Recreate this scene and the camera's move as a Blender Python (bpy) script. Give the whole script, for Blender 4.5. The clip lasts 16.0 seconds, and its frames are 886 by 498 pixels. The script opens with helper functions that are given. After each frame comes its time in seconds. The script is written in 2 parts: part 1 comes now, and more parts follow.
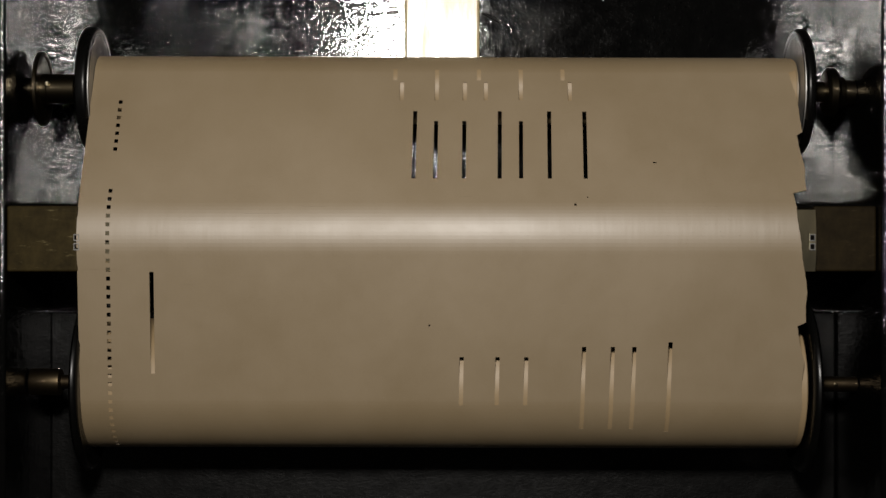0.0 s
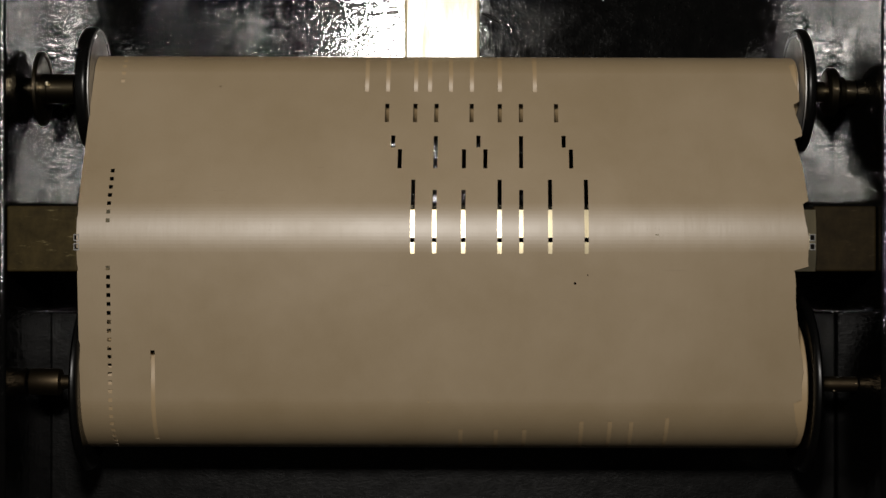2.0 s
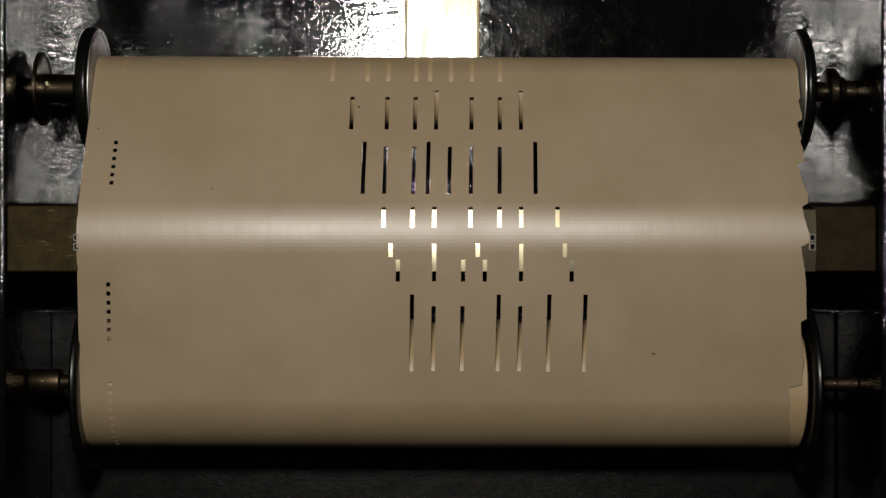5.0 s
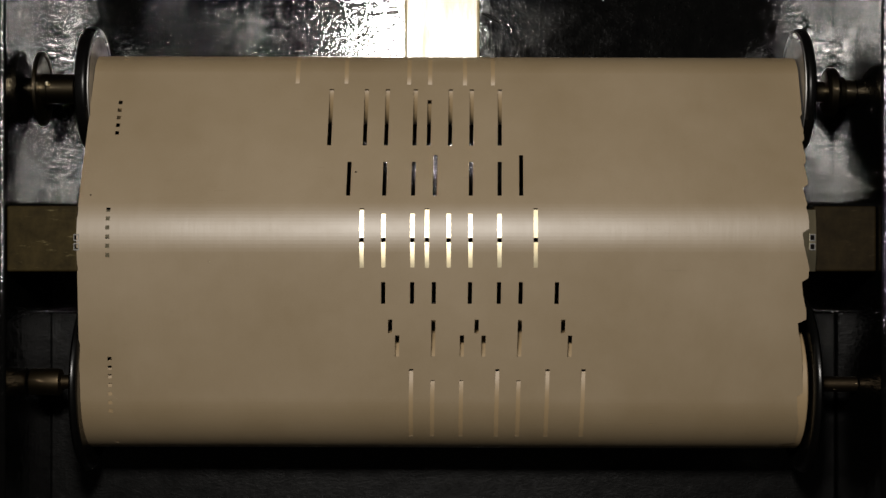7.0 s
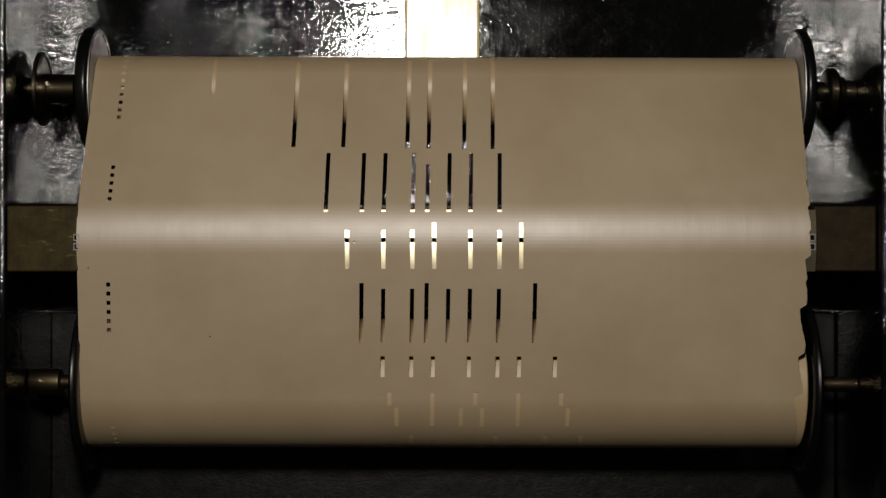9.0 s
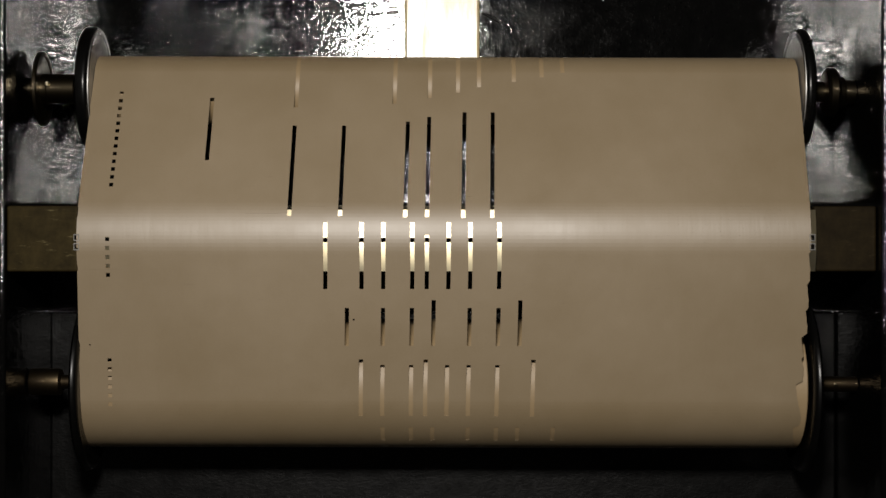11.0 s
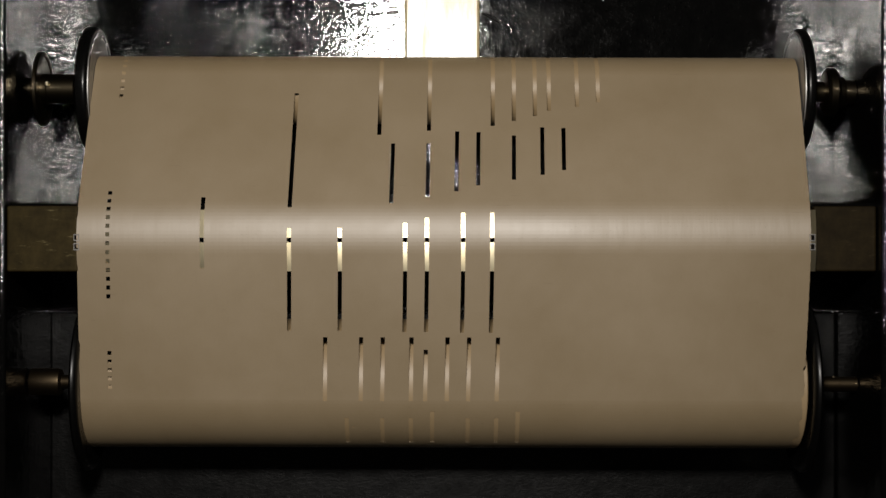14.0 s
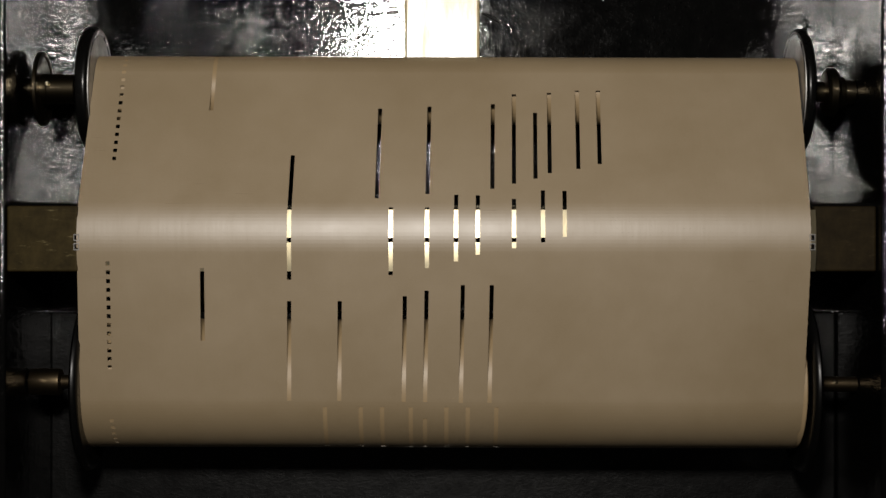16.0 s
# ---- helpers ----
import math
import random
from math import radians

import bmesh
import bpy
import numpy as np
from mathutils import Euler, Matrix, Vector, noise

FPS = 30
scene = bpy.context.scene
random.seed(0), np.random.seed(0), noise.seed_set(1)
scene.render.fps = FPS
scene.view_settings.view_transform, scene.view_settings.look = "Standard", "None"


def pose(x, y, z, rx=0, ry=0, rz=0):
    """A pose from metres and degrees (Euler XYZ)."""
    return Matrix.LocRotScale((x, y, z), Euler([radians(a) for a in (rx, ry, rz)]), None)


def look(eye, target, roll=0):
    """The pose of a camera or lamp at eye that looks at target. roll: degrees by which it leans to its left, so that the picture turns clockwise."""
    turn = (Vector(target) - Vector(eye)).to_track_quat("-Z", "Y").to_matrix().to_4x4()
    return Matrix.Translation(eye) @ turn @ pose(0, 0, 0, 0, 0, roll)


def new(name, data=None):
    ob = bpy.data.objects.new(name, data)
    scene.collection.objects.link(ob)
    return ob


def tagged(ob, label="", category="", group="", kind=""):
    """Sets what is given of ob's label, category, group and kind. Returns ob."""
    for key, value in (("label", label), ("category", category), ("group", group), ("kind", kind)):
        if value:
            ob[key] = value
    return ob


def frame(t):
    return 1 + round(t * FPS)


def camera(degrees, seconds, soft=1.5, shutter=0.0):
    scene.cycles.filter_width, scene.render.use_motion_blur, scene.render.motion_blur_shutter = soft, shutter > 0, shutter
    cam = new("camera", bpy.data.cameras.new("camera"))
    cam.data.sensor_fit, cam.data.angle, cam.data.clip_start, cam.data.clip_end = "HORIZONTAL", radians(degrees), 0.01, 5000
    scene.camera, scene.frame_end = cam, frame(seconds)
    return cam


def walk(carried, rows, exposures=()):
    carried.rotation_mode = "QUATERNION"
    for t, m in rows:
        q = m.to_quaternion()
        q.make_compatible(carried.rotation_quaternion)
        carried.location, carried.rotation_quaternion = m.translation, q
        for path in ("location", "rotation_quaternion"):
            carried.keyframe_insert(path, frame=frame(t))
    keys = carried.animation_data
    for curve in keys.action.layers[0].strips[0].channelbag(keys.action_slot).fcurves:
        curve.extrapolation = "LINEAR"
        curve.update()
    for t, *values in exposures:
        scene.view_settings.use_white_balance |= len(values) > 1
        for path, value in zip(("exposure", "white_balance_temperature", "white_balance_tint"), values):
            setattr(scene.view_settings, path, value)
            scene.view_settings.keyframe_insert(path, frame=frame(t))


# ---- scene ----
cam = camera(31.02, 16.0, soft=1.5)


def at(x, a, z):
    """Millimetres: x across, a into the box from the tracker bar's crest, z up from the lens height; in metres of the world."""
    return Vector((x * 0.001, a * 0.001, 1.0 + z * 0.001))


EYE = look(at(0, -620, 0), at(0, 0, 0))
walk(cam, [(0.0, EYE), (16.0, EYE)])

# ---- light: a lamp above the lens in a dark room ----
world = bpy.data.worlds.new("dark_room")
scene.world = world
world.use_nodes = True
world.node_tree.nodes["Background"].inputs[0].default_value = (0.9, 0.87, 0.82, 1)
world.node_tree.nodes["Background"].inputs[1].default_value = 0.009
lamp_data = bpy.data.lights.new("inspection_lamp", "AREA")
lamp_data.shape, lamp_data.size, lamp_data.size_y = "RECTANGLE", 0.056, 0.056
lamp_data.energy, lamp_data.color = 2.55, (1.0, 0.945, 0.878)
lamp = new("inspection_lamp", lamp_data)
lamp.matrix_world = look(at(-22, -590, 165), at(0, 20, 0))
scene.view_settings.exposure = 0.0


# ---- materials ----
def material(name, colour, rough=0.5, metal=0.0, spec=0.5):
    m = bpy.data.materials.new(name)
    m.use_nodes = True
    b = m.node_tree.nodes["Principled BSDF"]
    b.inputs["Base Color"].default_value = (*colour, 1)
    b.inputs["Roughness"].default_value = rough
    b.inputs["Metallic"].default_value = metal
    b.inputs["Specular IOR Level"].default_value = spec
    return m, m.node_tree, b


def node(tree, kind, **inputs):
    n = tree.nodes.new(kind)
    for key, value in inputs.items():
        n.inputs[key.replace("_", " ")].default_value = value
    return n


def noise_tex(tree, vector, scale, detail=4.0, rough=0.55):
    n = node(tree, "ShaderNodeTexNoise", Scale=scale, Detail=detail, Roughness=rough)
    tree.links.new(vector, n.inputs["Vector"])
    return n.outputs["Fac"]


def ramp(tree, fac, stops):
    r = tree.nodes.new("ShaderNodeValToRGB")
    while len(r.color_ramp.elements) < len(stops):
        r.color_ramp.elements.new(0.5)
    for e, (pos, c) in zip(r.color_ramp.elements, stops):
        e.position, e.color = pos, (*c, 1) if len(c) == 3 else c
    tree.links.new(fac, r.inputs["Fac"])
    return r.outputs["Color"]


def grey(v):
    return (v, v, v)


def bump(tree, b, height, strength, distance, under=None):
    n = node(tree, "ShaderNodeBump", Strength=strength, Distance=distance)
    tree.links.new(height, n.inputs["Height"])
    if under is not None:
        tree.links.new(under, n.inputs["Normal"])
    tree.links.new(n.outputs["Normal"], b.inputs["Normal"])
    return n.outputs["Normal"]


def stretched(tree, vector, scale):
    n = tree.nodes.new("ShaderNodeMapping")
    n.inputs["Scale"].default_value = scale
    tree.links.new(vector, n.inputs["Vector"])
    return n.outputs["Vector"]


def paper_material(name, colour, dark, uv):
    m, t, b = material(name, colour, 0.5, 0.0, 1.0)
    b.inputs["IOR"].default_value = 1.72
    tc = t.nodes.new("ShaderNodeTexCoord")
    v = tc.outputs["UV" if uv else "Object"]
    blotch = noise_tex(t, v, 18.0, 5.0, 0.6)
    fibre = noise_tex(t, stretched(t, v, (1, 2.5, 1)), 900.0, 3.0, 0.6)
    mix = t.nodes.new("ShaderNodeMix")
    mix.data_type = "RGBA"
    mix.inputs[6].default_value, mix.inputs[7].default_value = (*dark, 1), (*colour, 1)
    add = node(t, "ShaderNodeMath")
    add.operation = "MULTIPLY_ADD"
    t.links.new(fibre, add.inputs[0])
    add.inputs[1].default_value = 0.35
    t.links.new(blotch, add.inputs[2])
    t.links.new(ramp(t, add.outputs[0], [(0.35, grey(0)), (0.85, grey(1))]), mix.inputs[0])
    t.links.new(mix.outputs[2], b.inputs["Base Color"])
    t.links.new(ramp(t, blotch, [(0.3, grey(0.45)), (0.7, grey(0.55))]), b.inputs["Roughness"])
    wave = noise_tex(t, stretched(t, v, (1, 0.8, 1)), 45.0, 2.0)
    under = bump(t, b, wave, 0.35, 0.0006)
    streak = noise_tex(t, stretched(t, v, (1, 0.12, 1)), 190.0, 3.0, 0.6)
    under = bump(t, b, streak, 0.14, 0.0006, under)
    bump(t, b, fibre, 0.10, 0.00008, under)
    if uv:
        # the sheet was calendered along its length, so its sheen spreads across
        b.inputs["Anisotropic"].default_value = 0.35
        across = t.nodes.new("ShaderNodeTangent")
        across.direction_type, across.uv_map = "UV_MAP", "paper"
        t.links.new(across.outputs[0], b.inputs["Tangent"])
    return m


def crinkle_material(name, base, rough, coarse, fine, wrinkle, streaks, specks, calm=1.0, deep=1.0, spec=1.0):
    """Old glossy black varnish over wood: long brush and grain streaks, folded wrinkles, hard specks of dust."""
    m, t, b = material(name, grey(base), rough, 0.0, spec)
    v = stretched(t, t.nodes.new("ShaderNodeTexCoord").outputs["Object"], (1, deep, 1))
    under = bump(t, b, noise_tex(t, v, 90.0, 2.0, 0.5), coarse, 0.004)
    grain = noise_tex(t, stretched(t, v, (1, 1, 0.10)), 620.0, 3.0, 0.6)
    under = bump(t, b, grain, streaks, 0.0008, under)
    # short folds that lie across, in patches, where the varnish has shrunk
    fold = ramp(t, noise_tex(t, stretched(t, v, (0.5, 0.5, 1.15)), 420.0, 3.0, 0.55),
                [(0.36, grey(0)), (0.46, grey(0.6)), (0.50, grey(1)), (0.54, grey(0.6)), (0.64, grey(0))])
    patch = ramp(t, noise_tex(t, v, 55.0, 2.0), [(0.36, grey(0.4)), (0.60, grey(1))])
    folded = node(t, "ShaderNodeMath")
    folded.operation = "MULTIPLY"
    t.links.new(fold, folded.inputs[0])
    t.links.new(patch, folded.inputs[1])
    # the board's middle has shrunk less than its ends
    place = t.nodes.new("ShaderNodeSeparateXYZ")
    t.links.new(v, place.inputs[0])
    off = node(t, "ShaderNodeMath")
    off.operation = "ABSOLUTE"
    t.links.new(place.outputs["X"], off.inputs[0])
    ends = node(t, "ShaderNodeMath")
    ends.operation = "MULTIPLY"
    t.links.new(folded.outputs[0], ends.inputs[0])
    t.links.new(ramp(t, off.outputs[0], [(0.06, grey(calm)), (0.14, grey(1))]), ends.inputs[1])
    under = bump(t, b, ends.outputs[0], wrinkle, 0.0007, under)
    under = bump(t, b, noise_tex(t, v, 900.0, 4.0, 0.6), fine, 0.0010, under)
    cell = node(t, "ShaderNodeTexVoronoi", Scale=430.0, Randomness=1.0)
    t.links.new(v, cell.inputs["Vector"])
    dot = ramp(t, cell.outputs["Distance"], [(0.0, grey(1)), (0.20, grey(0))])
    pick = ramp(t, cell.outputs["Color"], [(0.70, grey(0)), (0.74, grey(1))])
    both = node(t, "ShaderNodeMath")
    both.operation = "MULTIPLY"
    t.links.new(dot, both.inputs[0])
    t.links.new(pick, both.inputs[1])
    bump(t, b, both.outputs[0], specks, 0.0006, under)
    n3 = noise_tex(t, v, 140.0, 8.0, 0.75)
    t.links.new(ramp(t, n3, [(0.3, grey(max(rough - 0.03, 0.03))), (0.7, grey(rough + 0.05))]), b.inputs["Roughness"])
    t.links.new(ramp(t, n3, [(0.25, grey(base * 0.7)), (0.75, (base * 1.35, base * 1.3, base * 1.2))]), b.inputs["Base Color"])
    return m


def metal_material(name, colour, dark, rough, scale=60.0, brushed=(1, 1, 1), metal=1.0):
    m, t, b = material(name, colour, rough, metal)
    v = stretched(t, t.nodes.new("ShaderNodeTexCoord").outputs["Object"], brushed)
    tarnish = noise_tex(t, v, scale, 7.0, 0.65)
    t.links.new(ramp(t, tarnish, [(0.35, dark), (0.65, colour)]), b.inputs["Base Color"])
    scratch = noise_tex(t, v, scale * 14, 3.0)
    t.links.new(ramp(t, tarnish, [(0.3, grey(min(rough + 0.16, 1.0))), (0.7, grey(rough))]), b.inputs["Roughness"])
    bump(t, b, scratch, 0.12, 0.0001)
    return m


PAPER = paper_material("aged_roll_paper", (0.362, 0.273, 0.162), (0.305, 0.224, 0.123), True)
# wound turns: base colour lighter and warmer than the sheet's, specular lower
WOUND_PAPER = paper_material("wound_roll_paper", (0.44, 0.318, 0.175), (0.38, 0.267, 0.138), False)
WOUND_PAPER.node_tree.nodes["Principled BSDF"].inputs["Specular IOR Level"].default_value = 0.55
BACK = crinkle_material("black_varnish_back", 0.0030, 0.06, 0.010, 0.011, 0.16, 0.028, 0.85, 0.28)
SIDE = crinkle_material("black_varnish_side", 0.0030, 0.06, 0.03, 0.035, 0.15, 0.16, 0.5, 1.0, 0.4, 0.36)
LOWER = crinkle_material("black_varnish_lower", 0.0024, 0.30, 0.05, 0.05, 0.07, 0.05, 0.3, spec=0.5)
TIN = metal_material("spun_tin", (0.56, 0.55, 0.53), (0.36, 0.35, 0.335), 0.46, 120.0, (1, 1, 1))
LACQUER = metal_material("black_spool_lacquer", (0.0035, 0.0033, 0.003), (0.002, 0.002, 0.002), 0.22, 80.0, metal=0.0)
LACQUER.node_tree.nodes["Principled BSDF"].inputs["Specular IOR Level"].default_value = 0.3
BRASS = metal_material("tracker_brass", (0.86, 0.77, 0.54), (0.74, 0.63, 0.40), 0.28, 70.0, (1, 1, 0.3))
BRUSHED = BRASS.node_tree.nodes["Principled BSDF"]
BRUSHED.inputs["Anisotropic"].default_value = 0.8
ALONG = BRASS.node_tree.nodes.new("ShaderNodeTangent")
ALONG.direction_type, ALONG.axis = "RADIAL", "X"
BRASS.node_tree.links.new(ALONG.outputs[0], BRUSHED.inputs["Tangent"])


def scratched_material(name, colour, dark, light):
    m, t, b = material(name, colour, 0.55, 0.25, 0.12)
    v = t.nodes.new("ShaderNodeTexCoord").outputs["Object"]
    tarnish = noise_tex(t, v, 130.0, 8.0, 0.7)
    turn = node(t, "ShaderNodeMapping", Rotation=(0, 0.55, 0), Scale=(0.12, 1, 1))
    t.links.new(v, turn.inputs["Vector"])
    scratch = ramp(t, noise_tex(t, turn.outputs["Vector"], 900.0, 4.0, 0.7), [(0.60, grey(0)), (0.72, grey(1))])
    where = ramp(t, noise_tex(t, v, 85.0, 2.0), [(0.46, grey(0)), (0.66, grey(1))])
    both = node(t, "ShaderNodeMath")
    both.operation = "MULTIPLY"
    t.links.new(scratch, both.inputs[0])
    t.links.new(where, both.inputs[1])
    mix = t.nodes.new("ShaderNodeMix")
    mix.data_type = "RGBA"
    t.links.new(both.outputs[0], mix.inputs[0])
    t.links.new(ramp(t, tarnish, [(0.3, dark), (0.7, colour)]), mix.inputs[6])
    mix.inputs[7].default_value = (*light, 1)
    t.links.new(mix.outputs[2], b.inputs["Base Color"])
    t.links.new(ramp(t, tarnish, [(0.3, grey(0.68)), (0.7, grey(0.5))]), b.inputs["Roughness"])
    bump(t, b, tarnish, 0.15, 0.0003)
    return m


DULL = scratched_material("dull_bar_end", (0.058, 0.042, 0.014), (0.022, 0.016, 0.006), (0.40, 0.33, 0.16))
DARK_DULL = scratched_material("dark_bar_end", (0.030, 0.021, 0.008), (0.013, 0.009, 0.004), (0.08, 0.06, 0.03))
STEEL = metal_material("oiled_steel", (0.12, 0.098, 0.062), (0.045, 0.036, 0.024), 0.26, 90.0, (0.3, 1, 1))
BRONZE = metal_material("worn_bronze", (0.11, 0.083, 0.048), (0.045, 0.033, 0.021), 0.36, 90.0, (0.3, 1, 1))
# near-black colour that stands in for the shade inside the ports
PORT_SHADE = material("port_shade", (0.006, 0.005, 0.004), 0.9, 0.0, 0.1)[0]
LABEL = metal_material("yellowed_varnished_strip", (0.88, 0.80, 0.60), (0.74, 0.55, 0.24), 0.16, 200.0, (1, 1, 0.15), metal=0.0)
LABEL.node_tree.nodes["Principled BSDF"].inputs["Specular IOR Level"].default_value = 0.7


# ---- mesh helpers ----
def part(name, bm, mat, parent=None, label="", sharp=32):
    """Links a bmesh, in millimetres about the parent's place, as one mesh object."""
    bm.normal_update()
    for e in bm.edges:
        e.smooth = len(e.link_faces) == 2 and e.calc_face_angle(0) < radians(sharp)
    for f in bm.faces:
        f.smooth = True
    bmesh.ops.scale(bm, vec=(0.001,) * 3, verts=bm.verts)
    me = bpy.data.meshes.new(name)
    bm.to_mesh(me)
    bm.free()
    me.materials.append(mat)
    ob = new(name, me)
    if parent is not None:
        ob.parent = parent
    if label:
        ob["label"] = label
    return ob


def lathe(profile, segs=64, closed=True):
    """Rounds a profile of (x, radius) about the x axis."""
    bm = bmesh.new()
    rings = []
    for x, r in profile:
        if r <= 0:
            rings.append([bm.verts.new((x, 0, 0))] * segs)
        else:
            rings.append([bm.verts.new((x, r * math.cos(2 * math.pi * k / segs), r * math.sin(2 * math.pi * k / segs))) for k in range(segs)])
    for r0, r1 in zip(rings, rings[1:]):
        for k in range(segs):
            loop = []
            for q in (r0[k], r0[(k + 1) % segs], r1[(k + 1) % segs], r1[k]):
                if q not in loop:
                    loop.append(q)
            if len(loop) > 2:
                bm.faces.new(loop)
    bmesh.ops.recalc_face_normals(bm, faces=bm.faces)
    return bm


def block(x0, x1, a0, a1, z0, z1, bevel=0.0, segs=2, bm=None):
    bm = bm or bmesh.new()
    made = bmesh.ops.create_cube(bm, size=1.0)["verts"]
    for v in made:
        v.co = Vector((x0 + (v.co.x + 0.5) * (x1 - x0), a0 + (v.co.y + 0.5) * (a1 - a0), z0 + (v.co.z + 0.5) * (z1 - z0)))
    if bevel:
        edges = list({e for v in made for e in v.link_edges})
        bmesh.ops.bevel(bm, geom=edges, offset=bevel, segments=segs, affect="EDGES", profile=0.5)
    return bm


def empty(name, x, a, z):
    ob = new(name)
    ob.empty_display_size = 0.02
    ob.location = at(x, a, z)
    return ob


def setting(name, bm, mat, label):
    ob = part(name, bm, mat, sharp=10)
    ob.location = at(0, 0, 0)
    return tagged(ob, label, name.split("_")[0], kind="structure")


# ---- the spool box ----
setting("wall_back", block(-204, 204, 74, 92, -150, 190, 0.5), BACK, "back board of the spool box, crinkled glossy black varnish").rotation_euler = (radians(-0.45), 0, radians(0.58))
setting("wall_left", block(-200, -170, -2, 73.4, -150, 190, 1.6, 3), SIDE, "side board of the spool box, crinkled black varnish").rotation_euler.z = radians(-0.5)
setting("wall_right", block(170, 200, -2, 77.0, -150, 190, 1.6, 3), SIDE, "side board of the spool box, crinkled black varnish")
# top and bottom are out of view, added to close the box against room light
setting("ceiling", block(-204, 204, -2, 92, 190.2, 205, 0.5), SIDE, "unseen top board that closes the spool box, in black varnish")
setting("floor", block(-204, 204, -40, 92, -165, -150.2, 0.5), LOWER, "unseen bottom board that closes the spool box, in black varnish")


def ledge():
    """A black shelf behind the tracker bar that falls slightly to the front, with a rolled front lip."""
    bm = bmesh.new()
    prof = [(73.8, 23.8), (12.0, 18.6), (9.2, 18.2), (8.2, 17.2), (8.4, 16.2), (10.0, 15.6), (73.8, 15.6)]
    ends = [[bm.verts.new((x, a, z)) for a, z in prof] for x in (-169.8, 169.8)]
    n = len(prof)
    for k in range(n):
        bm.faces.new((ends[0][k], ends[0][(k + 1) % n], ends[1][(k + 1) % n], ends[1][k]))
    bm.faces.new(ends[0][::-1])
    bm.faces.new(ends[1])
    bmesh.ops.recalc_face_normals(bm, faces=bm.faces)
    setting("trim_ledge", bm, SIDE, "narrow black varnished ledge above the tracker bar")


ledge()
setting("trim_lower_back", block(-169.8, 169.8, 70.6, 77, -150, -27.5, 0.9, 3), LOWER, "lower lining board of the spool box in dull black varnish")
post = part("post", block(-16.6, 15.8, 70, 74.6, 60, 187, 1.2, 3), LABEL, sharp=10)
post.location, post.rotation_euler.x = at(0, 0, 0), radians(-0.45)
tagged(post, "yellowed wooden post against the black back board", "wooden post")



def scratch_ridge():
    """A short slanting scratch on the back board, shaped as a glossy ridge to catch a glint."""
    bm = bmesh.new()
    rings = []
    for k in range(9):
        q = k / 8
        w = 0.15 + 0.5 * math.sin(math.pi * min(q * 1.15, 1.0)) ** 0.6
        rings.append([bm.verts.new((9.4 * q, -w * 0.7 * math.sin(h), w * math.cos(h) + 0.25 * math.sin(5 * q))) for h in (0.0, 0.5, 1.05, 1.6, 2.1, 2.6, math.pi)])
    for r0, r1 in zip(rings, rings[1:]):
        for a, b, c, d in zip(r0, r0[1:], r1[1:], r1):
            bm.faces.new((a, b, c, d))
    bm.faces.new(rings[0])
    bm.faces.new(rings[-1][::-1])
    bmesh.ops.recalc_face_normals(bm, faces=bm.faces)
    ob = setting("trim_varnish_run", bm, LACQUER, "short slanting scratch on the back board, shaped as a glossy ridge")
    ob.location, ob.rotation_euler.y = at(17.2, 74.6, 102.4), radians(27)


scratch_ridge()

# ---- the paper's way: over the supply roll, the bar's crest and the take-up roll ----
BAR = (36.0, 3.6, 36.0)
TOP = (40.0, 65.3, 13.9)
LOW = (35.5, -55.0, 26.3)
COLUMN, FIRST = 2.8222, -6.26


def tangent(c1, c2):
    da, dz = c2[0] - c1[0], c2[1] - c1[1]
    turn, s = math.atan2(da, dz), math.asin((c1[2] - c2[2]) / math.hypot(da, dz))
    return min(((q + math.pi) % (2 * math.pi) - math.pi for q in (turn + s, turn + math.pi - s)), key=abs)


def on(c, f, r):
    return Vector((c[0] - r * math.cos(f), c[1] + r * math.sin(f)))


F_UP, F_DOWN = tangent(BAR, TOP), tangent(BAR, LOW)
UP0, UP1 = on(BAR, F_UP, BAR[2]), on(TOP, F_UP, TOP[2])
DOWN0, DOWN1 = on(BAR, F_DOWN, BAR[2]), on(LOW, F_DOWN, LOW[2])
P_UP, P_DOWN = BAR[2] * F_UP, BAR[2] * F_DOWN
L_UP, L_DOWN = (UP1 - UP0).length, (DOWN1 - DOWN0).length


def sunk(turn):
    """How far the sheet has gone under the next turn of the roll, on the roll's far side."""
    k = min(max((turn - 2.2) / 0.8, 0.0), 1.0)
    return 0.55 * k * k * (3 - 2 * k)


def way(p):
    """Place (a, z) and backward lean of the sheet, p millimetres up from the crest."""
    if p > P_UP + L_UP:
        f = F_UP + (p - P_UP - L_UP) / TOP[2]
        q = on(TOP, f, TOP[2] - sunk(f))
    elif p > P_UP:
        f, q = F_UP, UP0.lerp(UP1, (p - P_UP) / L_UP)
    elif p >= P_DOWN:
        f = p / BAR[2]
        q = on(BAR, f, BAR[2])
    elif p > P_DOWN - L_DOWN:
        f, q = F_DOWN, DOWN0.lerp(DOWN1, (P_DOWN - p) / L_DOWN)
    else:
        f = F_DOWN - (P_DOWN - L_DOWN - p) / LOW[2]
        q = on(LOW, f, LOW[2] - sunk(-f))
    return q[0], q[1], f


# millimetres of paper that have passed, every half second
PASSED = [0.0, 7.3, 15.2, 23.1, 30.8, 38.6, 46.5, 54.4, 62.1, 69.4, 76.8, 84.2, 91.6, 99.0, 106.2, 113.3, 120.4,
          127.5, 135.3, 142.7, 150.1, 157.7, 165.3, 172.9, 180.5, 187.9, 195.3, 202.8, 209.8, 216.7, 223.7, 230.9, 238.0]


def passed(t):
    return float(np.interp(t, np.arange(33) * 0.5, PASSED))


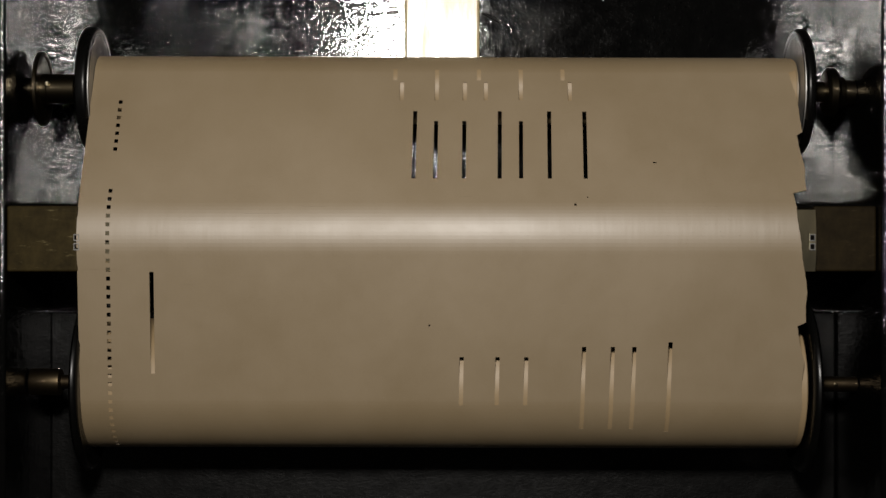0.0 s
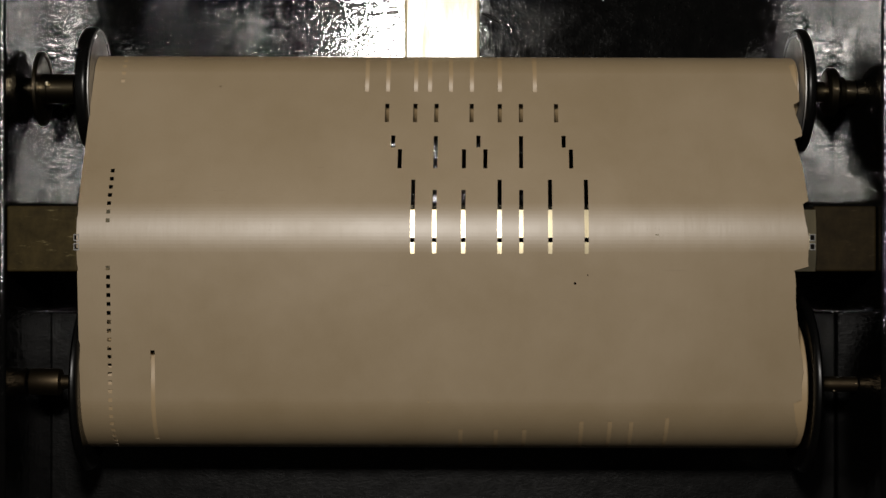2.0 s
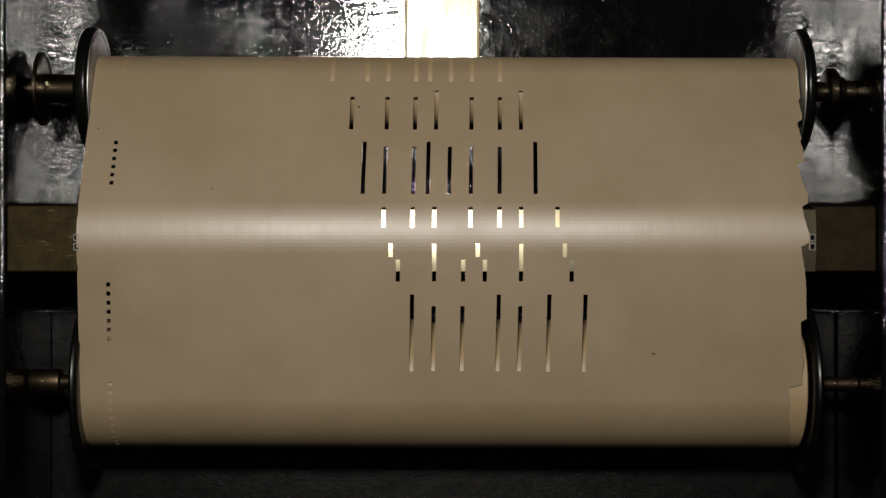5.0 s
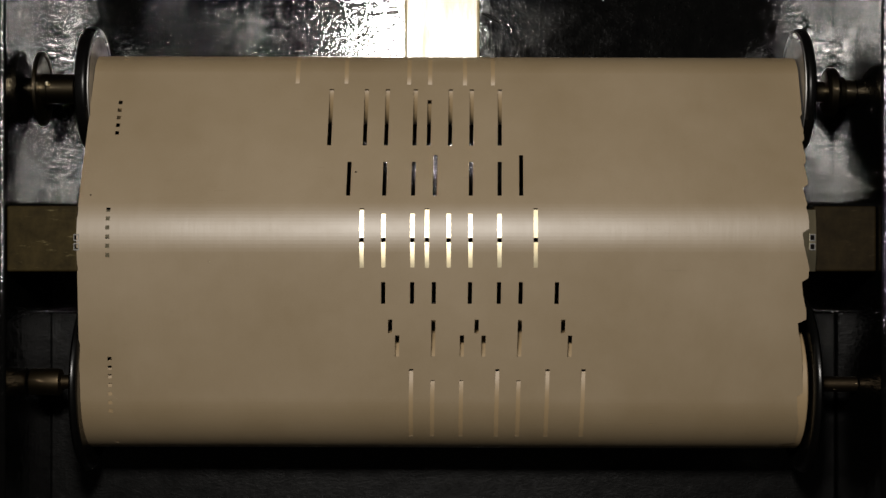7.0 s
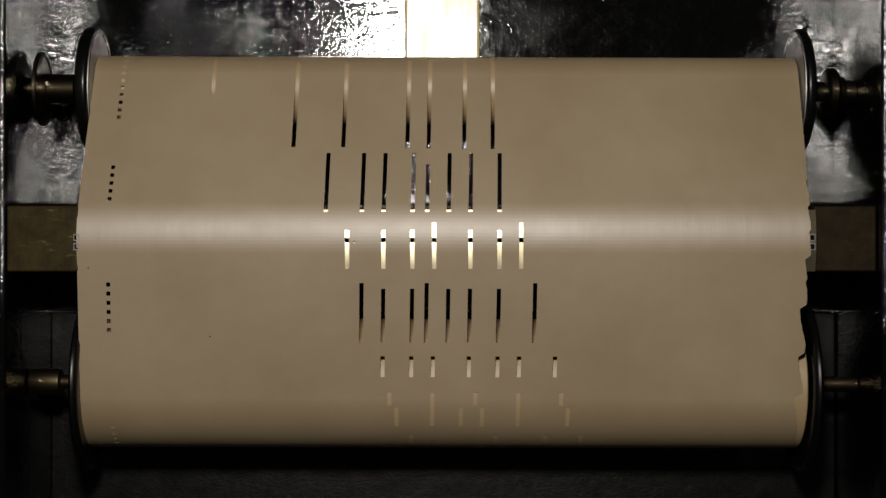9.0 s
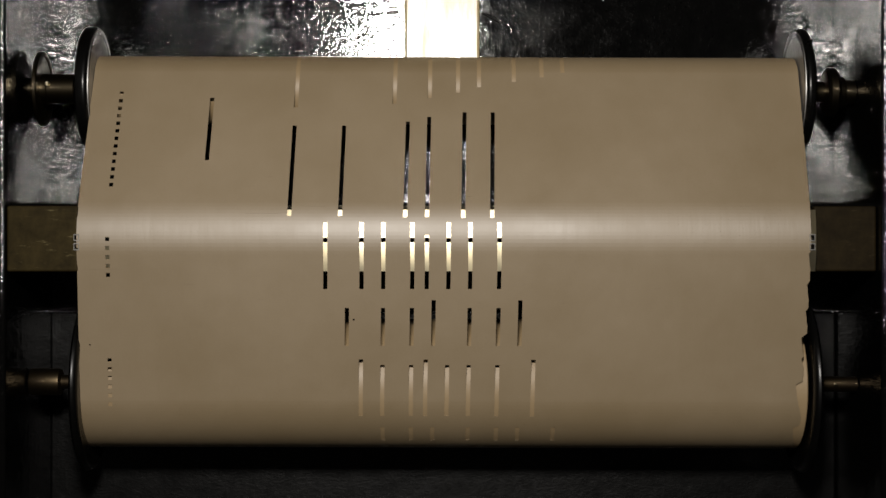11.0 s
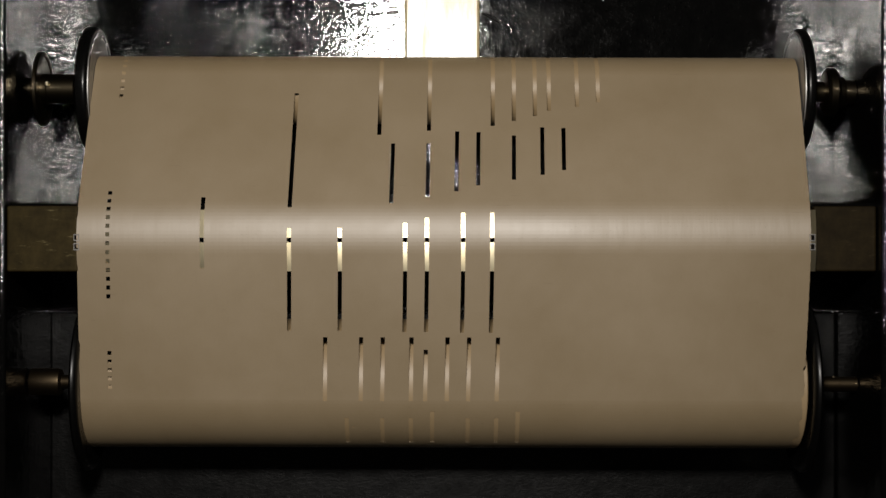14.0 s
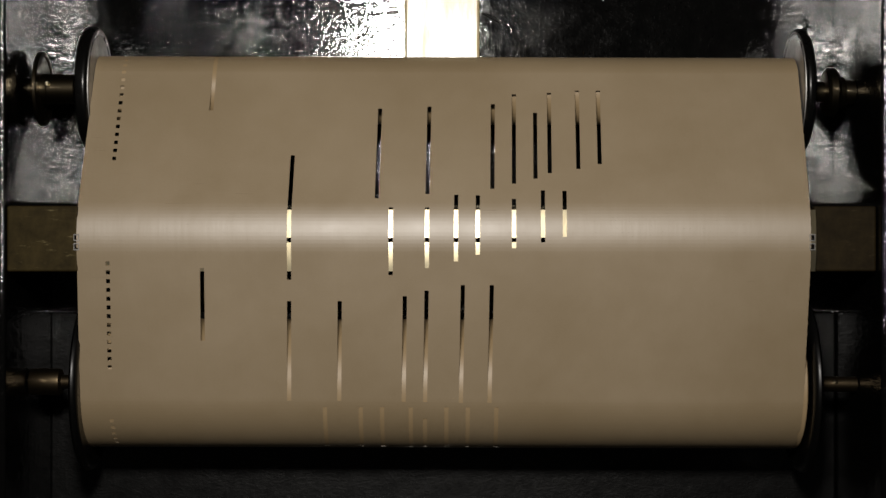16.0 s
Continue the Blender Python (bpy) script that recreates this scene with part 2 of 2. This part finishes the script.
# ---- tracker bar ----
def tracker_bar():
    thing = empty("tracker_bar", 0, 0, 0)
    r = BAR[2] - 0.2
    lip, low = math.asin((15.3 - BAR[1]) / r), math.asin((-8.7 - BAR[1]) / r)
    angles = [lip + (low - lip) * k / 28 for k in range(29)]
    port_lo, port_hi = 2.6, 4.4
    cut = sorted(set(angles + [math.asin((port_lo - BAR[1]) / r), math.asin((port_hi - BAR[1]) / r)]), reverse=True)
    prof = [(32.0, 15.3)] + [tuple(on(BAR, f, r)) for f in cut] + [(32.0, -8.7)]
    xs, ports = [-142.0], []
    for c in range(-47, 52):
        x = FIRST + COLUMN * c
        if abs(x) < 141:
            ports.append((x - 0.85, x + 0.85))
            xs += [x - 0.85, x + 0.85]
    xs.append(145.1)
    bm = bmesh.new()
    grid = [[bm.verts.new((x, a, z)) for a, z in prof] for x in xs]
    holes = {round(p[0], 4) for p in ports}
    for i in range(len(xs) - 1):
        for j in range(len(prof) - 1):
            zm = (prof[j][1] + prof[j + 1][1]) / 2
            if round(xs[i], 4) in holes and port_lo < zm < port_hi and prof[j][0] < 5:
                continue
            bm.faces.new((grid[i][j], grid[i + 1][j], grid[i + 1][j + 1], grid[i][j + 1]))
    bm.faces.new(grid[0])
    bm.faces.new(grid[-1][::-1])
    bmesh.ops.recalc_face_normals(bm, faces=bm.faces)
    part("bar", bm, BRASS, thing, "polished brass bar with a convex face")
    # the ports' tubes, near-black for the shade inside, one shared mesh
    tube = bmesh.new()
    ring = [[tube.verts.new(q) for q in ((-0.85, a, -0.9), (0.85, a, -0.9), (0.85, a, 0.9), (-0.85, a, 0.9))] for a in (0.0, 8.0)]
    for k in range(4):
        tube.faces.new((ring[0][k], ring[0][(k + 1) % 4], ring[1][(k + 1) % 4], ring[1][k]))
    tube.faces.new(ring[1])
    first = part("port", tube, PORT_SHADE, thing)
    for k, (x0, x1) in enumerate(ports):
        ob = first if k == 0 else new("port", first.data)
        ob.parent = thing
        ob.location = Vector(((x0 + x1) / 2, 0.22, 3.5)) * 0.001
    # pairs of larger edge ports with raised bright rims
    for side in (-1, 1):
        for z in (4.4, 0.9):
            bm = bmesh.new()
            o = [(-1.1, -1.4), (1.1, -1.4), (1.1, 1.4), (-1.1, 1.4)]
            rows = [[bm.verts.new((x * k, a, z2 * k)) for x, z2 in o] for k, a in ((1.0, 0.6), (1.0, -0.10), (0.93, -0.30), (0.80, -0.30), (0.66, -0.05), (0.64, 1.0))]
            for r0, r1 in zip(rows, rows[1:]):
                for k in range(4):
                    bm.faces.new((r0[k], r0[(k + 1) % 4], r1[(k + 1) % 4], r1[k]))
            bmesh.ops.recalc_face_normals(bm, faces=bm.faces)
            rim = part("edge_port", bm, TIN, thing, "metal-rimmed rectangular edge port")
            rim.location = Vector((-142.4 if side < 0 else 143.5, 0.1, z)) * 0.001
            # shallow black plug painted as the shade of an open hole
            pit = part("port_shade_plug", block(-0.82, 0.82, 0.0, 0.4, -1.02, 1.02), PORT_SHADE, rim)
            pit.location = Vector((0, 0.05, 0)) * 0.001
    for side in (-1, 1):
        wide = 27.6 if side < 0 else 24.5
        plate = part("end_plate", block(-wide / 2, wide / 2, 0, 24, -12.4, 13.2, 0.8, 3), DULL if side < 0 else DARK_DULL, thing, "dull tarnished end plate", sharp=10)
        plate.location = Vector((side * (169.7 - wide / 2), 0.8 if side < 0 else 5.0, 3.6)) * 0.001
    return tagged(thing, "brass tracker bar with a row of small square ports", "tracker bar")


tracker_bar()


# ---- spools ----
def flange_profile(r, thick, hub, side):
    """A dished disc with a rounded rim; x grows away from the paper."""
    pts = [(0.0, 0.0), (0.0, r - 4.5), (-0.5, r - 3.6), (-0.6, r - 2.0), (0.0, r - 0.7), (0.9, r - 0.1), (1.8, r),
           (thick - 0.9, r - 0.35), (thick - 0.2, r - 1.3), (thick, r - 3.0), (thick - 0.8, r - 5.0), (thick - 0.9, hub + 2.0),
           (thick + 0.6, hub + 0.6), (thick + 3.0, hub), (thick + 3.4, hub - 0.8), (thick + 3.4, 0.0)]
    return [(side * x, q) for x, q in pts]


def supply_roll():
    thing = empty("music_roll_spool", 0, TOP[0], TOP[1])
    wound = part("wound_paper", lathe([(-140.9, 0), (-140.9, TOP[2] - 0.6), (-140.5, TOP[2] - 0.14), (143.2, TOP[2] - 0.14), (143.6, TOP[2] - 0.6), (143.6, 0)], 96), WOUND_PAPER, thing, "cream layers of wound paper")
    for side, x, thick in ((-1, -141.9, 5.2), (1, 145.0, 4.0)):
        f = part("flange", lathe(flange_profile(26.0, thick, 7.0, side), 72), LACQUER, thing, "round black end flange with rolled rim")
        f.location.x = x * 0.001
        d = part("inner_disc", lathe([(0, 8.0), (-side * 0.25, 8.2), (-side * 0.40, 23.6), (-side * 0.62, 24.7), (0, 24.9)], 72), TIN, f, "worn grey metal inner face")
    return tagged(thing, "black-flanged music roll spool, only a few turns of paper remaining", "paper spool")


def take_up():
    thing = empty("take_up_spool", 0, LOW[0], LOW[1])
    part("wound_paper", lathe([(-142.2, 0), (-142.2, LOW[2] - 0.6), (-141.8, LOW[2] - 0.14), (143.7, LOW[2] - 0.14), (144.1, LOW[2] - 0.6), (144.1, 0)], 128), WOUND_PAPER, thing, "cream layers of wound paper")
    for side, x in ((-1, -143.0), (1, 145.2)):
        f = part("flange", lathe(flange_profile(36.0, 3.0, 8.0, side), 96), LACQUER, thing, "large black end flange with rolled rim")
        f.location.x = x * 0.001
    shaft = part("shaft", lathe([(147, 0), (147, 3.8), (150, 3.8), (150.4, 3.1), (169.6, 3.1), (169.6, 0)], 20), BRONZE, thing, "thin worn bronze shaft")
    stub = part("bearing_collar", lathe([(-146, 0), (-146, 2.9), (-156.3, 2.9), (-156.5, 4.8), (-157.0, 5.4), (-157.8, 5.6), (-168.4, 5.6), (-169.2, 5.2), (-169.4, 3.2), (-169.6, 3.2), (-169.6, 0)], 32), BRONZE, thing, "worn bronze collar on a dark shaft")
    # flat key cut on the shaft
    key = part("drive_pin", block(-0.9, 0.9, -3.4, 3.4, -0.8, 0.8, 0.3), STEEL, thing)
    key.location.x = 0.1605
    return tagged(thing, "black-flanged take-up spool wound with perforated paper", "paper spool")


SUPPLY, TAKE = supply_roll(), take_up()


def drive_spindle():
    thing = empty("drive_spindle", 0, TOP[0], TOP[1] + 0.8)
    part("barrel", lathe([(-148, 0), (-148, 6.4), (-150.2, 6.4), (-150.6, 5.5), (-151.4, 5.5), (-151.8, 6.1), (-163, 6.1), (-163.4, 4.7), (-169.8, 4.7), (-169.8, 0)], 36), STEEL, thing, "dark oiled steel barrel")
    d = part("washer", lathe([(-0.6, 6), (-0.6, 13.2), (-1.0, 13.8), (-1.0, 14.8), (-0.6, 15.3), (0.6, 15.3), (1.0, 14.8), (1.0, 13.8), (0.5, 13.2), (0.4, 6)], 56), STEEL, thing, "thin tarnished washer disc")
    d.location.x = -0.1655
    h = part("washer_hub", lathe([(-2.0, 0), (-2.0, 5.8), (-1.2, 6.4), (1.6, 6.4), (2.2, 5.8), (2.2, 0)], 36), STEEL, thing)
    h.location.x = -0.1645
    k = part("set_screw", lathe([(-1.1, 0), (-1.1, 0.7), (-0.8, 1.0), (0.8, 1.0), (1.1, 0.7), (1.1, 0)], 14), BRASS, thing, "small bright brass set screw")
    k.location, k.rotation_euler.z = Vector((-162.0, -6.2, 1.6)) * 0.001, radians(90)
    return tagged(thing, "dark steel drive spindle with a thin washer disc", "spindle")


def idler_spindle():
    thing = empty("idler_spindle", 0, TOP[0], TOP[1] - 0.4)
    part("pin", lathe([(149.5, 0), (149.5, 4.4), (169.8, 4.4), (169.8, 0)], 32), STEEL, thing, "dark steel pin")
    c = part("collar", lathe([(-3.1, 0), (-3.1, 6.0), (-2.7, 8.6), (-1.4, 9.9), (1.2, 9.9), (2.6, 8.4), (3.2, 6.4), (5.2, 6.0), (5.6, 5.2), (5.6, 0)], 44), STEEL, thing, "rounded dark collar")
    c.location.x = 0.1602
    part("sleeve", lathe([(163.4, 0), (163.4, 5.2), (163.9, 5.8), (165.4, 5.8), (165.9, 5.0), (169.7, 5.0), (169.7, 0)], 32), STEEL, thing)
    return tagged(thing, "dark steel idler spindle with a rounded collar", "spindle")


DRIVE, IDLER = drive_spindle(), idler_spindle()

# ---- the perforated sheet: narrow rigid slats that follow one another along the way ----
SLOTS = []


def slots(low, high, *columns, width=1.65):
    for c in columns:
        x = FIRST + COLUMN * c
        SLOTS.append((x - width / 2, x + width / 2, low, high))


def chain(low, high, pitch=3.55):
    """Short dashes of the pedal chain near the edge."""
    n = round((high - low) / pitch)
    for k in range(n + 1):
        u = low + (high - low) * k / n
        slots(u - 0.8, u + 0.8, -44, width=1.55)


def pin(c, u, wide=0.7, high=0.7):
    slots(u - high / 2, u + high / 2, c, width=wide)


slots(-64.6, -45.2, 5, 10, 14)
slots(-75.5, -41.0, 22, 26, 29)
slots(-77.0, -39.1, 34)
slots(-52.1, -11.9, -38)
slots(25.9, 56.2, -2, 10, 17, 22)
slots(26.0, 51.7, 1, 5, 13)
slots(70.6, 75.9, -5, 7, 19)
slots(61.2, 69.7, -4, 5, 8, 20)
slots(61.3, 75.7, 1, 13)
slots(82.0, 90.4, -6, -2, 1, 6, 10, 13, 18)
slots(95.9, 119.1, -9, 0, 15)
slots(96.0, 116.9, -6, -2, 3, 6, 10)
slots(124.6, 139.5, -11, -6, -2, 6, 10)
slots(124.6, 142.5, 1, 13)
slots(146.8, 172.5, -14, -9, -6, -2, 3, 6, 10)
slots(146.8, 167.5, 0)
slots(175.1, 214.8, -19, -12)
slots(174.6, 216.7, -3)
slots(174.6, 218.9, 0)
slots(174.4, 221.0, 5, 9)
slots(199.2, 227.4, -31)
slots(223.1, 274.1, -19)
slots(224.9, 251.3, -5)
slots(227.6, 251.3, 0)
slots(230.1, 256.8, 4)
slots(232.7, 256.5, 7)
slots(235.2, 255.0, 12)
slots(237.4, 258.7, 16)
slots(239.5, 258.5, 19)
slots(255.2, 295.3, -7)
slots(257.1, 296.3, 0)
slots(259.4, 297.5, 9)
slots(261.6, 302.1, 12)
slots(263.9, 293.6, 15)
slots(266.3, 302.8, 17)
slots(268.2, 303.9, 21)
slots(270.3, 303.9, 24)
slots(294.3, 336.0, -31)
chain(-95.0, 20.4)
chain(38.8, 60.0)
chain(100.7, 118.5)
chain(152.2, 166.0)
chain(188.4, 229.3)
chain(272.6, 333.5)
pin(20.5, 14.5, 0.9, 0.9)
pin(22.2, 17.7, 0.5, 0.5)
pin(31.7, 33.1, 1.4, 0.45)
pin(0.45, -32.6)
pin(-10.06, 134.9)
pin(-29.98, 98.2, 0.5, 0.5)
pin(-46.69, 124.8, 0.6, 0.5)


def torn(u):
    """How far the sheet's worn edge is torn in at u: old tears that run out below their nick."""
    inward = 0.0
    for nick, depth, run in ((-32.6, 3.3, 14), (20.1, 5.6, 40), (46.3, 2.3, 15), (74.7, 3.1, 17), (91.3, 2.3, 12), (109.9, 2.6, 14),
                             (128.5, 2.2, 12), (139.4, 1.0, 7), (149.5, 1.0, 7), (160.4, 0.8, 6)):
        if nick - run < u < nick:
            inward = max(inward, depth * (1 - (nick - u) / run) ** 0.8)
    if u < 120:
        inward += 0.7 + 0.35 * math.sin(u * 0.31) * math.sin(u * 0.083)
    return inward + 0.08 * math.sin(u * 1.7)


SLAT, BOTTOM, COUNT = 1.45, -98.0, 300
HALF, SHIFT, THICK = 142.7, 0.3, 0.09


def slat_mesh(u0, u1):
    """One slat from u0 to u1: little plates round the slots, with uv in metres of paper."""
    mid = (u0 + u1) / 2
    left, right = SHIFT - HALF, SHIFT + HALF - torn(mid)
    right_lo, right_hi = SHIFT + HALF - torn(u0 + 0.01), SHIFT + HALF - torn(u1 - 0.01)
    near = [s for s in SLOTS if s[3] > u0 + 0.02 and s[2] < u1 - 0.02]
    cuts = sorted({left, *(q for s in near for q in s[:2])}) + [min(right_lo, right_hi) - 0.3]
    verts, faces, uvs = [], [], []

    def plate(xa, xb, ya, yb, xb_hi=None, under=0.0):
        n = len(verts)
        top = xb if xb_hi is None else xb_hi
        corner = [(xa, ya), (xb, ya), (top, yb), (xa, yb)]
        # the upper edge runs on a hair's breadth behind the next slat
        tuck = under == 0.0 and yb > u1 - 0.001
        for depth in (under, THICK):
            for k, (x, y) in enumerate(corner):
                on_edge = tuck and k > 1
                verts.append((x * 0.001, (depth + 0.006 * on_edge) * 0.001, (y + 0.07 * on_edge - mid) * 0.001))
            uvs.extend((x * 0.001, y * 0.001) for x, y in corner)
        faces.extend([(n, n + 1, n + 2, n + 3), (n + 7, n + 6, n + 5, n + 4), (n, n + 4, n + 5, n + 1),
                      (n + 1, n + 5, n + 6, n + 2), (n + 2, n + 6, n + 7, n + 3), (n + 3, n + 7, n + 4, n)])

    for xa, xb in zip(cuts, cuts[1:]):
        xm = (xa + xb) / 2
        y = u0
        for s in sorted((s for s in near if s[0] < xm < s[1]), key=lambda s: s[2]):
            if s[2] > y + 0.02:
                plate(xa, xb, y, s[2])
            y = max(y, s[3])
        if y < u1 - 0.02:
            plate(xa, xb, y, u1)
    plate(cuts[-1], right_lo, u0, u1, right_hi)
    # a thin lip that tucks under the next slat, left out at slots
    open_x = sorted((s[0], s[1]) for s in SLOTS if s[3] > u1 - 0.15 and s[2] < u1 + 0.3)
    x = left + 0.05
    for xa, xb in open_x + [(min(right, SHIFT + HALF - torn(u1 + 0.2)) - 0.4, None)]:
        if xa > x + 0.05:
            plate(x, xa, u1 - 0.1, u1 + 0.25, None, 0.045)
        x = xb
    me = bpy.data.meshes.new("paper_slat")
    me.from_pydata(verts, [], faces)
    layer = me.uv_layers.new(name="paper")
    flat = np.array(uvs)[[lo.vertex_index for lo in me.loops]]
    layer.data.foreach_set("uv", flat.astype(np.float32).ravel())
    me.materials.append(PAPER)
    # the sheet's own slight bow, so that neighbours shade into each other
    bow = math.sin(radians(0.3))
    normals = [Vector(q.normal) for q in me.polygons for _ in q.loop_indices]
    for q in me.polygons:
        if q.normal.y < -0.9 and me.vertices[q.vertices[0]].co.y < 0.00001:
            for k in q.loop_indices:
                high = me.vertices[me.loops[k].vertex_index].co.z / (SLAT * 0.0005)
                normals[k] = Vector((0, -1, bow * high)).normalized()
    me.normals_split_custom_set(normals)
    return me


SHEET = empty("perforated_paper", 0, 0, 0)
tagged(SHEET, "aged tan perforated music roll paper, torn along one edge", "paper")
SLATS = []
for k in range(COUNT):
    u0 = BOTTOM + SLAT * k
    ob = new("paper_slat", slat_mesh(u0, u0 + SLAT))
    ob.parent = SHEET
    SLATS.append((u0 + SLAT / 2, ob))


def drift(p):
    """The sheet runs a little aside towards both rolls."""
    return 1.1 * min(max((p - 8) / 65, 0.0), 1.0) - 0.9 * min(max((-p - 10) / 60, 0.0), 1.0)


def sag(p):
    """Both rolls hang a little lower at the idler end, and the sheet with them."""
    return 0.0028 * min(max((abs(p) - 8) / 50, 0.0), 1.0)


def motions():
    ticks = [0.1 * k for k in range(161)]
    for u, ob in SLATS:
        rows = []
        for t in ticks:
            p = u - passed(t) - 0.4
            a, z, f = way(p - min(max(-p / 36.0, 0.0), 1.0))
            rows.append((t, Matrix.Translation((drift(p) * 0.001, a * 0.001, z * 0.001)) @ Matrix.Rotation(sag(p), 4, "Y") @ Matrix.Rotation(-f, 4, "X")))
        walk(ob, rows)
    for ob, c in ((SUPPLY, TOP), (TAKE, LOW)):
        walk(ob, [(t, Matrix.Translation(at(0, c[0], c[1])) @ Matrix.Rotation(0.0028, 4, "Y") @ Matrix.Rotation(passed(t) / c[2], 4, "X")) for t in ticks])


motions()
